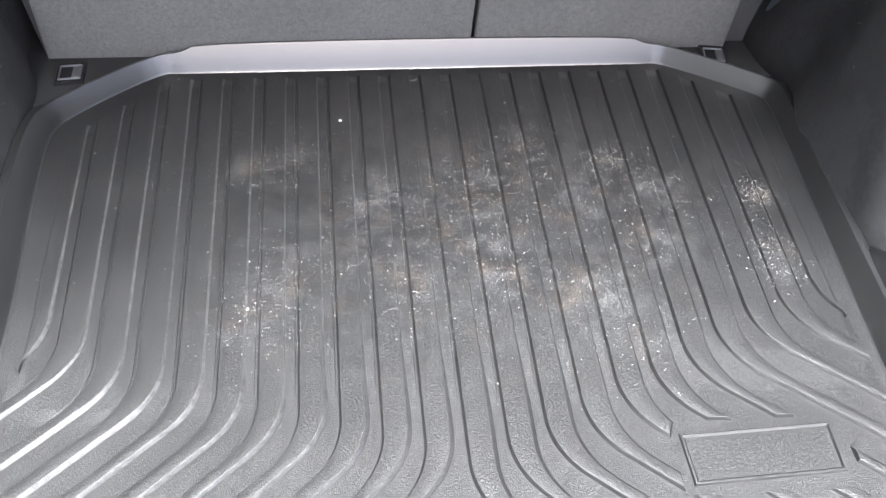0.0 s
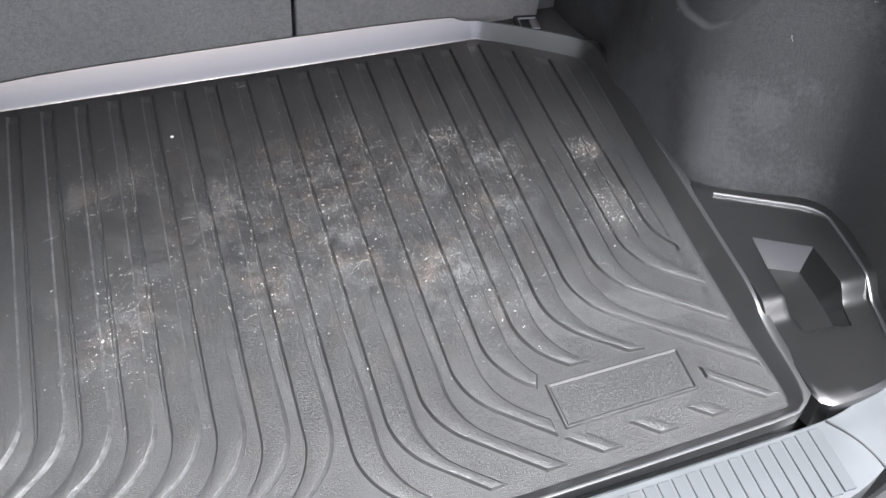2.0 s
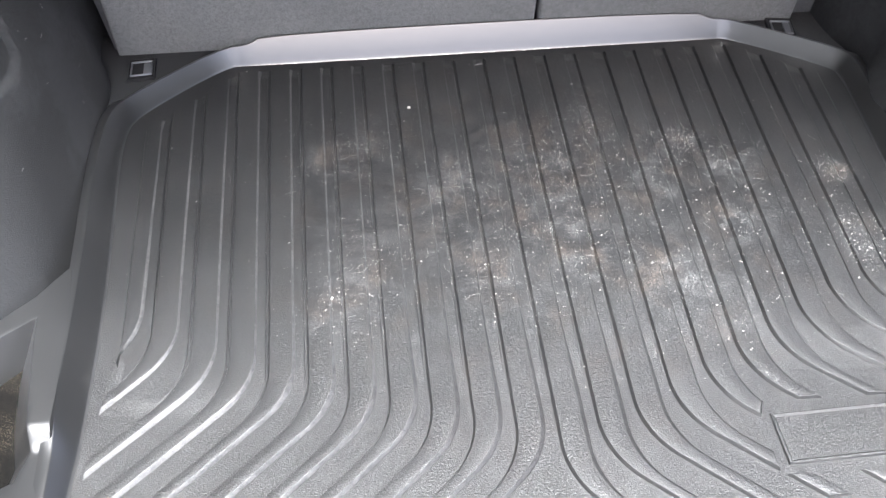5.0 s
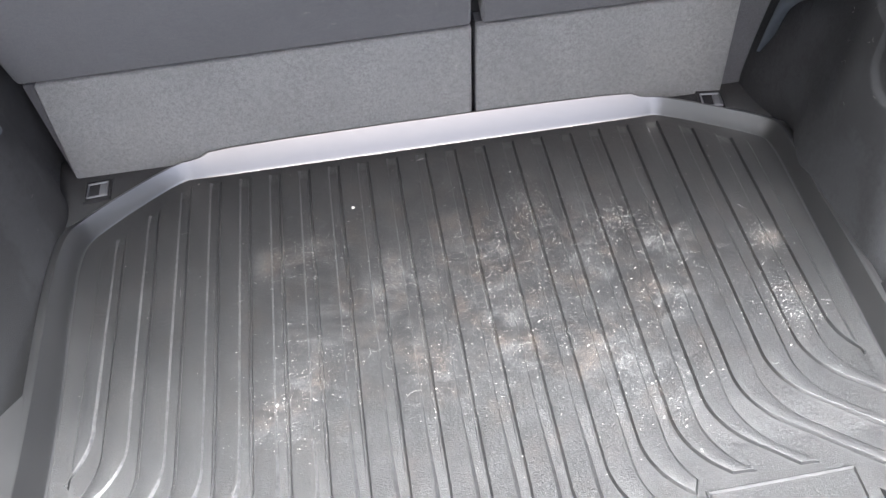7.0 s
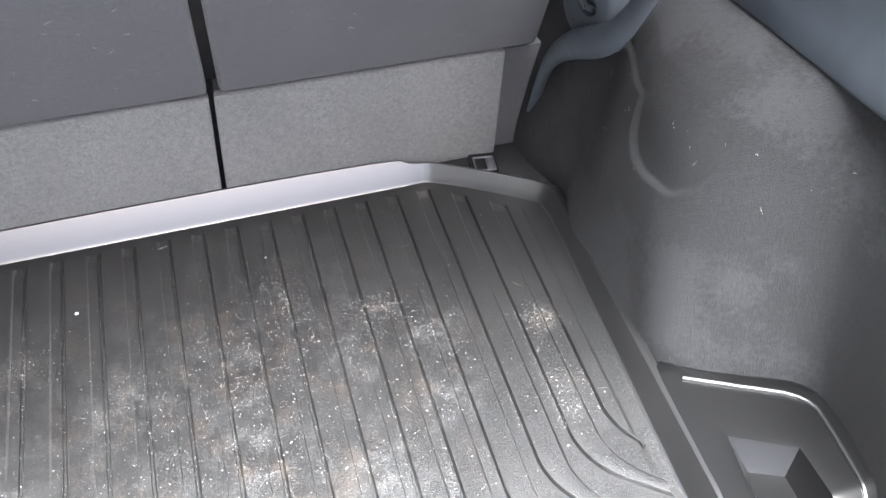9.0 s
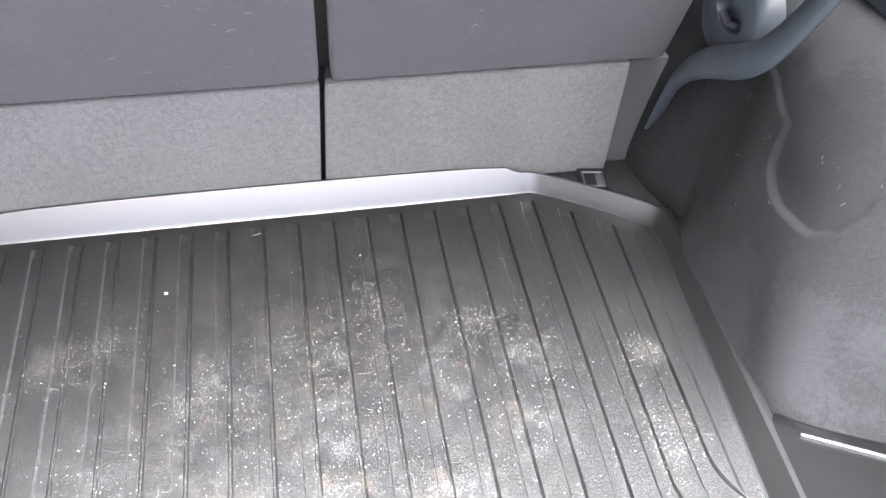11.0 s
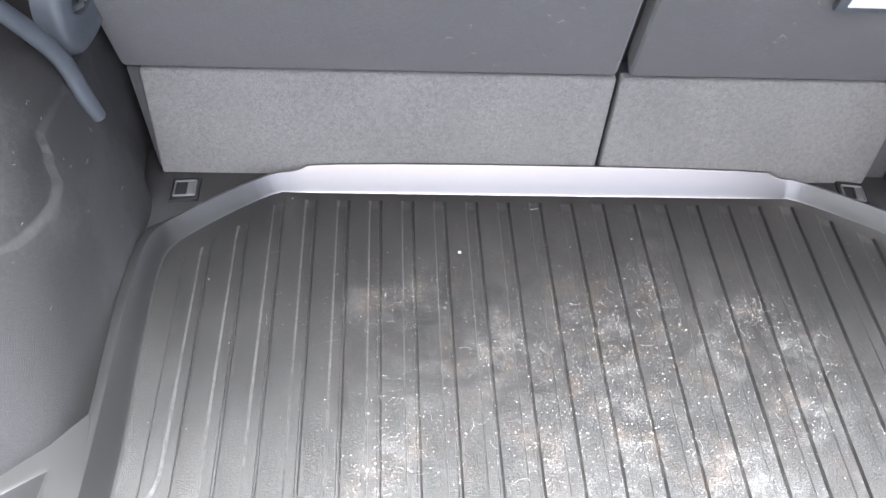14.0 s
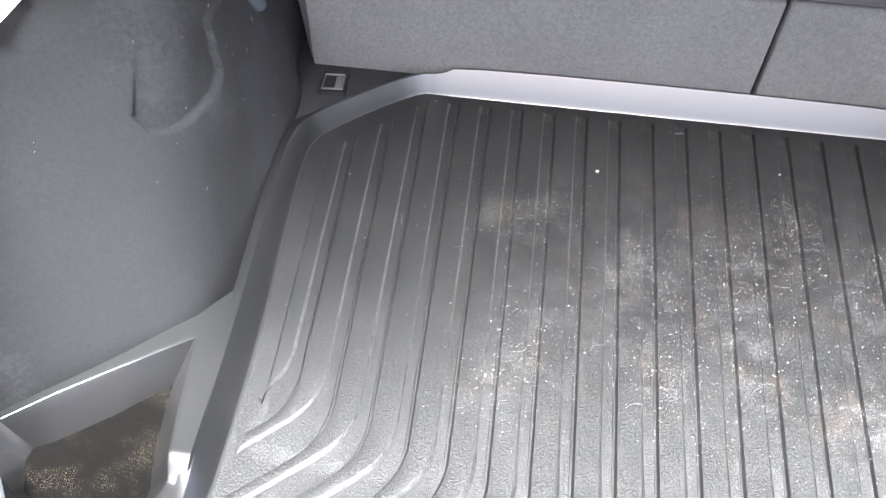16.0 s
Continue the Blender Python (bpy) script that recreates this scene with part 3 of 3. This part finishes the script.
def side_wall(sx, label):
    th = empty("side_trim", label, "boot side trim", "boot side trims")
    paths = [resample(chaikin([row[k] for row in (WALL if sx > 0 else WALL_LEFT)], 3, False), 240) for k in range(5)]
    bm = bmesh.new()
    rings = []
    zs = np.concatenate([np.linspace(-0.04, 0.19, 26), np.linspace(0.193, 0.34, 70)])
    lv = np.array(LEVELS)
    for z in zs:
        i = min(3, max(0, int(np.searchsorted(lv, z) - 1)))
        s = (z - lv[i]) / (lv[i + 1] - lv[i])
        p1, p2 = paths[i], paths[i + 1]
        m1 = (p2 - paths[max(i - 1, 0)]) / (lv[i + 1] - lv[max(i - 1, 0)]) * (lv[i + 1] - lv[i])
        m2 = (paths[min(i + 2, 4)] - p1) / (lv[min(i + 2, 4)] - lv[i]) * (lv[i + 1] - lv[i])
        p = (2 * s**3 - 3 * s**2 + 1) * p1 + (s**3 - 2 * s**2 + s) * m1 + (3 * s**2 - 2 * s**3) * p2 + (s**3 - s**2) * m2
        ring = []
        for x, y in p:
            x += (0.006 * u_panel(y + 0.02, z, sx) if sx > 0 else 0.008 * u_panel(y, z, sx)) + 0.0012 * noise.noise(Vector((x * 9, y * 9, z * 9)))
            ring.append((sx * x, y, z))
        rings.append(ring)
    loft(bm, rings, False)
    part("wheel_arch_cover", bm, M_SIDE, th, "dark felt-covered wheel arch", angle=60)
    # upper plastic panel with its folded lower edge
    edge = resample(chaikin([(0.660, 0.22), (0.660, 0.0), (0.660, -0.20), (0.664, -0.35), (0.672, -0.50), (0.675, -0.54)], 1, False), 60)
    up = bmesh.new()
    prof = ((0.006, -0.004), (-0.002, -0.003), (-0.006, 0.002), (-0.006, 0.010), (0.000, 0.030), (0.012, 0.080), (0.030, 0.165))
    loft(up, [[(sx * (x + dx), y, 0.338 + dz) for x, y in edge] for dx, dz in prof], False)
    panel = part("upper_panel", up, M_TRIM, th, "smooth blue-grey plastic upper panel")
    for k in range(4):
        y = -0.02 + 0.022 * k
        sl = block(-0.003, -0.004, -0.024, 0.003, 0.004, 0.024, 0.0018, 2)
        bmesh.ops.transform(sl, matrix=pose(sx * 0.664, y, 0.400, 0, sx * 14, 0), verts=sl.verts)
        part("vent_slot", sl, M_DARK, panel, "dark vent slot")
    return th


side_l = side_wall(-1, "dark felt boot side trim over the wheel arch, lint on it")
side_r = side_wall(1, "dark felt boot side trim over the wheel arch, scuffed pale below")


def strip(path, widths, thick, sx):
    """A curved plastic band standing in a plane of constant x: path of x, y, z; widths along it."""
    p = resample(chaikin([(*q, w) for q, w in zip(path, widths)], 3, False), 48)
    rings = []
    for i in range(len(p)):
        t = p[min(i + 1, len(p) - 1), :3] - p[max(i - 1, 0), :3]
        t /= np.linalg.norm(t)
        u = np.cross(t, (1.0, 0, 0))
        u /= np.linalg.norm(u)
        c, w = p[i, :3], p[i, 3] / 2
        ring = []
        for a in np.linspace(0, 2 * math.pi, 14, endpoint=False):
            ring.append(c + u * w * math.cos(a) + np.array((sx * thick * math.sin(a), 0, 0)))
        rings.append(ring)
    bm = bmesh.new()
    loft(bm, rings, True, True, True)
    return bm


def latch(sx, at, band, widths, label):
    th = empty("seat_latch_trim", label, "latch trim", "seat latch trims")
    part("curved_band", strip(band, [0.8 * w for w in widths], 0.009, sx), M_TRIM, th)
    # rounded housing with a D-shaped hollow
    body = bmesh.new()
    rings = []
    for d, r in ((0.030, 1.0), (0.012, 1.0), (0.003, 0.95), (0.0, 0.86)):
        rings.append([(at[0] + sx * d, at[1] + 0.068 * r * math.copysign(abs(math.cos(a)) ** 0.7, math.cos(a)), at[2] + 0.056 * r * math.copysign(abs(math.sin(a)) ** 0.7, math.sin(a))) for a in np.linspace(0, 2 * math.pi, 40, endpoint=False)])
    hollow = []
    for d, r in ((0.0, 1.0), (0.004, 0.94), (0.014, 0.86)):
        ring = []
        for a in np.linspace(0, 2 * math.pi, 40, endpoint=False):
            c, s = math.cos(a), math.sin(a)
            ring.append((at[0] + sx * d, at[1] - 0.004 + 0.032 * r * c, at[2] + 0.004 + (0.014 if s > 0 else 0.018) * r * s))
        hollow.append(ring)
    loft(body, rings + hollow, True, False, True)
    part("housing", body, M_TRIM, th, angle=50)
    part("striker", tube([(at[0] + sx * 0.006, at[1] - 0.02, at[2] - 0.004), (at[0] + sx * 0.004, at[1], at[2] - 0.008), (at[0] + sx * 0.006, at[1] + 0.02, at[2] - 0.004)], 0.004, 8), M_STEEL, th, "bright steel striker")
    return th


latch(1, (0.546, 0.095, 0.292), [(0.535, 0.196, 0.080), (0.532, 0.165, 0.150), (0.532, 0.140, 0.196), (0.534, 0.090, 0.240), (0.540, 0.035, 0.268), (0.548, 0.000, 0.295), (0.556, -0.045, 0.368), (0.560, -0.075, 0.430)],
      (0.004, 0.012, 0.030, 0.046, 0.050, 0.044, 0.036, 0.034), "blue-grey plastic latch trim beside the narrow seat back")
latch(-1, (-0.540, 0.112, 0.312), [(-0.533, 0.050, 0.196), (-0.536, 0.036, 0.230), (-0.541, 0.024, 0.285), (-0.548, -0.012, 0.335), (-0.556, -0.068, 0.400), (-0.560, -0.105, 0.440)],
      (0.022, 0.030, 0.030, 0.026, 0.024, 0.024), "blue-grey plastic latch trim beside the wide seat back")


# ---- luggage tie-downs ----
def tie_down(at, turn, label):
    th = empty("tie_down", label, "tie-down", "luggage tie-downs")
    w, d = 0.0200, 0.0255
    frame_bm = bmesh.new()
    loft(frame_bm, [[(x, y, z) for x, y in inset([(-w, -d), (w, -d), (w, d), (-w, d)], s)] for s, z in ((0, 0.0), (0.0006, 0.004), (0.0028, 0.004), (0.0034, 0.0008))], True, False, True)
    f = part("frame", frame_bm, M_DARK, th)
    ring = [(-0.014, -0.016, 0.004), (-0.014, 0.016, 0.004), (0.0145, 0.016, 0.004), (0.0145, -0.016, 0.004), (-0.014, -0.016, 0.004)]
    part("loop", tube(resample(ring, 60), 0.0015, 8), M_STEEL, th, "dull steel loop")
    part("latch_tab", block(0.003, -0.014, 0.001, 0.013, 0.012, 0.005, 0.0015, 2), M_STEEL, th)
    th.matrix_basis = pose(*at, 0, 0, turn)
    return th


tie_down((-0.486, 0.147, 0.0125), 6, "folded steel luggage loop in a black frame, dusty")
tie_down((0.458, 0.176, 0.0125), -8, "folded steel luggage loop in a black frame behind the rim")

# ---- boot lamp ----
lamp = empty("boot_lamp", "small lit white boot lamp in the side panel", "lamp")
lens = block(-0.012, -0.030, -0.022, 0.012, 0.030, 0.022, 0.006, 3)
bmesh.ops.transform(lens, matrix=pose(-0.660, -0.222, 0.364, 0, -14, 0), verts=lens.verts)
part("lens", lens, M_LENS, lamp, "glowing white lens")

# ---- loading sill ----
sill = empty("loading_sill", "light grey grooved plastic loading sill", "sill", kind="structure")
INNER = [(-0.63, -0.500, 0.03), (-0.60, -0.545, 0.012), (-0.55, -0.575, 0.002), (-0.47, -0.592, -0.004), (0.0, -0.606, -0.004), (0.47, -0.588, -0.004), (0.53, -0.580, -0.002), (0.575, -0.556, 0.006), (0.605, -0.528, 0.006), (0.622, -0.505, 0.007)]
OUTER = [(-0.72, -0.520, 0.03), (-0.68, -0.590, 0.010), (-0.60, -0.645, -0.002), (-0.48, -0.680, -0.010), (0.0, -0.700, -0.010), (0.44, -0.672, -0.010), (0.51, -0.655, -0.008), (0.58, -0.615, 0.000), (0.64, -0.560, 0.004), (0.68, -0.505, 0.008)]
a, b = resample(chaikin(INNER, 3, False), 120), resample(chaikin(OUTER, 3, False), 120)
sb = bmesh.new()
loft(sb, [[(*p[:2], p[2] - 0.03) for p in a], [tuple(p) for p in a], [tuple(p * 0.97 + q * 0.03 + np.array((0, 0, 0.002))) for p, q in zip(a, b)],
          [tuple(p * 0.06 + q * 0.94 + np.array((0, 0, 0.001))) for p, q in zip(a, b)], [tuple(q) for q in b], [(*q[:2], q[2] - 0.05) for q in b]], False)
part("sill_body", sb, M_SILL, sill)
for k in range(-30, 31):
    x = k * 0.0158
    y0, y1 = -0.606 + 0.082 * x * x, -0.696 + 0.105 * x * x
    rb = block(-0.0066, y1 + 0.012, -0.006, 0.0066, y0 - 0.006, -0.0015, 0.0006, 1)
    o = part("sill_rib", rb, M_SILL, sill)
    o.location = (x, 0, 0.0)
    o.rotation_euler = (0.07, 0, 0)
    o.location.z = 0.0428
seam = [(0.492, -0.588, 0.0), (0.507, -0.606, -0.002), (0.517, -0.626, -0.004), (0.522, -0.650, -0.006)]
part("seam", tube(resample(chaikin(seam, 2, False), 16), 0.0014, 6), M_DARK, sill)
seal = [tuple(np.array(p) + np.array((0.010 * np.sign(p[0]), -0.014, -0.002))) for p in OUTER]
tagged(part("door_seal", tube(resample(chaikin(seal, 3, False), 90), 0.009, 10), M_SEAL), "black rubber tailgate seal along the sill", "seal", kind="structure")
bump = resample(chaikin([tuple(np.array(p) + np.array((0.028 * np.sign(p[0]), -0.030, -0.006))) for p in OUTER], 3, False), 90)
bb = bmesh.new()
loft(bb, [[tuple(p + np.array((0, 0.012, 0.0))) for p in bump], [tuple(p + np.array((0, -0.01, 0.002))) for p in bump], [tuple(p + np.array((0.02 * np.sign(p[0]), -0.09, -0.03))) for p in bump], [tuple(p + np.array((0.03 * np.sign(p[0]), -0.13, -0.12))) for p in bump], [tuple(p + np.array((0.03 * np.sign(p[0]), -0.13, -0.45))) for p in bump]], False)
tagged(part("bumper", bb, M_PAINT), "white painted rear bumper below the sill", "bumper", kind="structure")


# ---- crumbs, flakes and lint ----
rng = random.Random(7)


def crumb_place():
    if rng.random() < 0.74:
        x, y, r, _ = DUST[rng.randrange(1, len(DUST) - 2)]
        return rng.gauss(x, r * 0.55), rng.gauss(y, r * 0.6)
    return rng.gauss(0.07, 0.20), rng.gauss(-0.06, 0.14)


def on_mat(x, y):
    return -0.45 < x < 0.46 and -0.55 < y < 0.155 and (y < 0.147 - max(0, abs(x) - 0.35) * 0.85)


# the mat's upper surface, to lay the grains on
skin_v, skin_f = [], []
for ob in mat_thing.children:
    if ob.name.split(".")[0] in ("rib", "web", "mat_floor", "label_field"):
        k = len(skin_v)
        skin_v += [v.co.copy() for v in ob.data.vertices]
        skin_f += [[k + i for i in f.vertices] for f in ob.data.polygons]
skin = BVHTree.FromPolygons(skin_v, skin_f)


def top_of_mat(x, y):
    hit = skin.ray_cast(Vector((x, y, 0.1)), Vector((0, 0, -1)))[0]
    return hit.z if hit else 0.0


verts, faces = [], []
while len(verts) < 5 * 7500:
    x, y = crumb_place()
    if rng.random() < 0.16:
        x = min(RIBS, key=lambda r: abs(r - x))
        x += (0.022 - 0.16 * x) * (0.15 - y) - 0.0018 + rng.gauss(0, 0.0012)
    if not on_mat(x, y):
        continue
    s = rng.choice((0.00015, 0.00018, 0.00021, 0.00025, 0.00030, 0.00038, 0.00052)) * rng.uniform(0.7, 1.25)
    k, z = len(verts), top_of_mat(x, y)
    turn = rng.uniform(0, 6.3)
    stretch = rng.choice((1, 1, 1.5, 2.6))
    for i in range(4):
        a = turn + i * math.pi / 2
        u, v = math.cos(a) * s * (stretch if i % 2 else 1), math.sin(a) * s * (stretch if i % 2 else 1)
        verts.append((x + u, y + v, z))
    verts.append((x + s * 0.2, y, z + s * 1.2))
    faces += [(k, k + 1, k + 4), (k + 1, k + 2, k + 4), (k + 2, k + 3, k + 4), (k + 3, k, k + 4)]
me = bpy.data.meshes.new("crumbs")
me.from_pydata(verts, [], faces)
me.materials.append(M_CRUMB)
tagged(new("crumbs", me), "pale crumbs and sand grains scattered on the mat", "crumbs", kind="stuff")


def hair(name, path, radius, label, group=""):
    ob = part(name, tube(resample(chaikin(path, 3, False), 14), radius, 5), M_HAIR)
    return tagged(ob, label, "lint", group)


lint = bmesh.new()
for _ in range(75):
    x, y = crumb_place()
    if not on_mat(x, y):
        continue
    length, turn, bend = rng.uniform(0.004, 0.018), rng.uniform(0, 6.3), rng.uniform(-0.4, 0.4)
    p = [(x + math.cos(turn + bend * i) * length * i / 3, y + math.sin(turn + bend * i) * length * i / 3, RIB_H + 0.0003) for i in range(4)]
    tube(p, 0.00011, 4, 1.0, lint)
tagged(part("lint_fibres", lint, M_HAIR), "fine pale hairs and lint caught on the mat", "lint", kind="stuff")
# lint on the seats and the side trims
fuzz = bmesh.new()
for _ in range(90):
    x = rng.uniform(-0.5, 0.5)
    s = rng.uniform(0.02, 0.30)
    if rng.random() < 0.3:
        p0, up_v = Vector((x, 0.1948, rng.uniform(0.04, 0.17))), Vector((0, 0, 1))
    else:
        up_v = Vector((0, -math.sin(radians(25)), math.cos(radians(25))))
        p0 = Vector((x, 0.1968, 0.178)) + up_v * s
    length, turn, bend = rng.uniform(0.003, 0.011), rng.uniform(0, 6.3), rng.uniform(-0.5, 0.5)
    tube([p0 + (Vector((1, 0, 0)) * math.cos(turn + bend * i) + up_v * math.sin(turn + bend * i)) * length * i / 3 for i in range(4)], 0.00018, 4, 1.0, fuzz)
tagged(part("seat_lint", fuzz, M_HAIR), "short pale hairs caught on the seat backs", "lint", kind="stuff")
fuzz = bmesh.new()
for th in (side_l, side_r):
    cover = [c for c in th.children if c.name.startswith("wheel_arch_cover")][0].data
    picks = [v for v in cover.vertices if 0.06 < v.co.z < 0.29 and -0.28 < v.co.y < 0.04]
    for _ in range(18):
        v = picks[rng.randrange(len(picks))]
        p0 = v.co + Vector((-0.0006 if v.co.x > 0 else 0.0006, 0, 0))
        length, turn, bend = rng.uniform(0.002, 0.009), rng.uniform(0, 6.3), rng.uniform(-0.5, 0.5)
        tube([p0 + Vector((0.1 * (1 if v.co.x > 0 else -1) * math.sin(turn + bend * i), math.cos(turn + bend * i), math.sin(turn + bend * i))) * length * i / 3 for i in range(4)], 0.00013, 4, 1.0, fuzz)
tagged(part("trim_lint", fuzz, M_HAIR), "short pale hairs caught on the felt side trims", "lint", kind="stuff")
cr = block(-0.0022, -0.0017, 0.0, 0.0022, 0.0017, 0.0022, 0.0007, 2)
c1 = tagged(part("crumb", cr, M_CRUMB), "single larger white crumb on a mat rib", "crumb", "larger crumbs")
c1.location = (-0.106, 0.041, top_of_mat(-0.106, 0.041))
for x, y, sc, rz in ((-0.203, -0.291, 0.85, 70), (0.126, 0.077, 0.7, 20), (-0.339, 0.150, 0.6, 10), (0.387, -0.305, 0.6, 40), (0.06, -0.40, 0.5, 0), (-0.42, -0.02, 0.5, 30)):
    o = copy_thing(c1, pose(x, y, top_of_mat(x, y), 0, 0, rz))
    o.scale = (sc, sc * 0.7, sc * 0.6)
hair("fibre", [(-0.028, 0.136, 0.003), (-0.012, 0.133, 0.003), (0.004, 0.139, 0.003)], 0.00045, "pale curved hair lying across the mat")
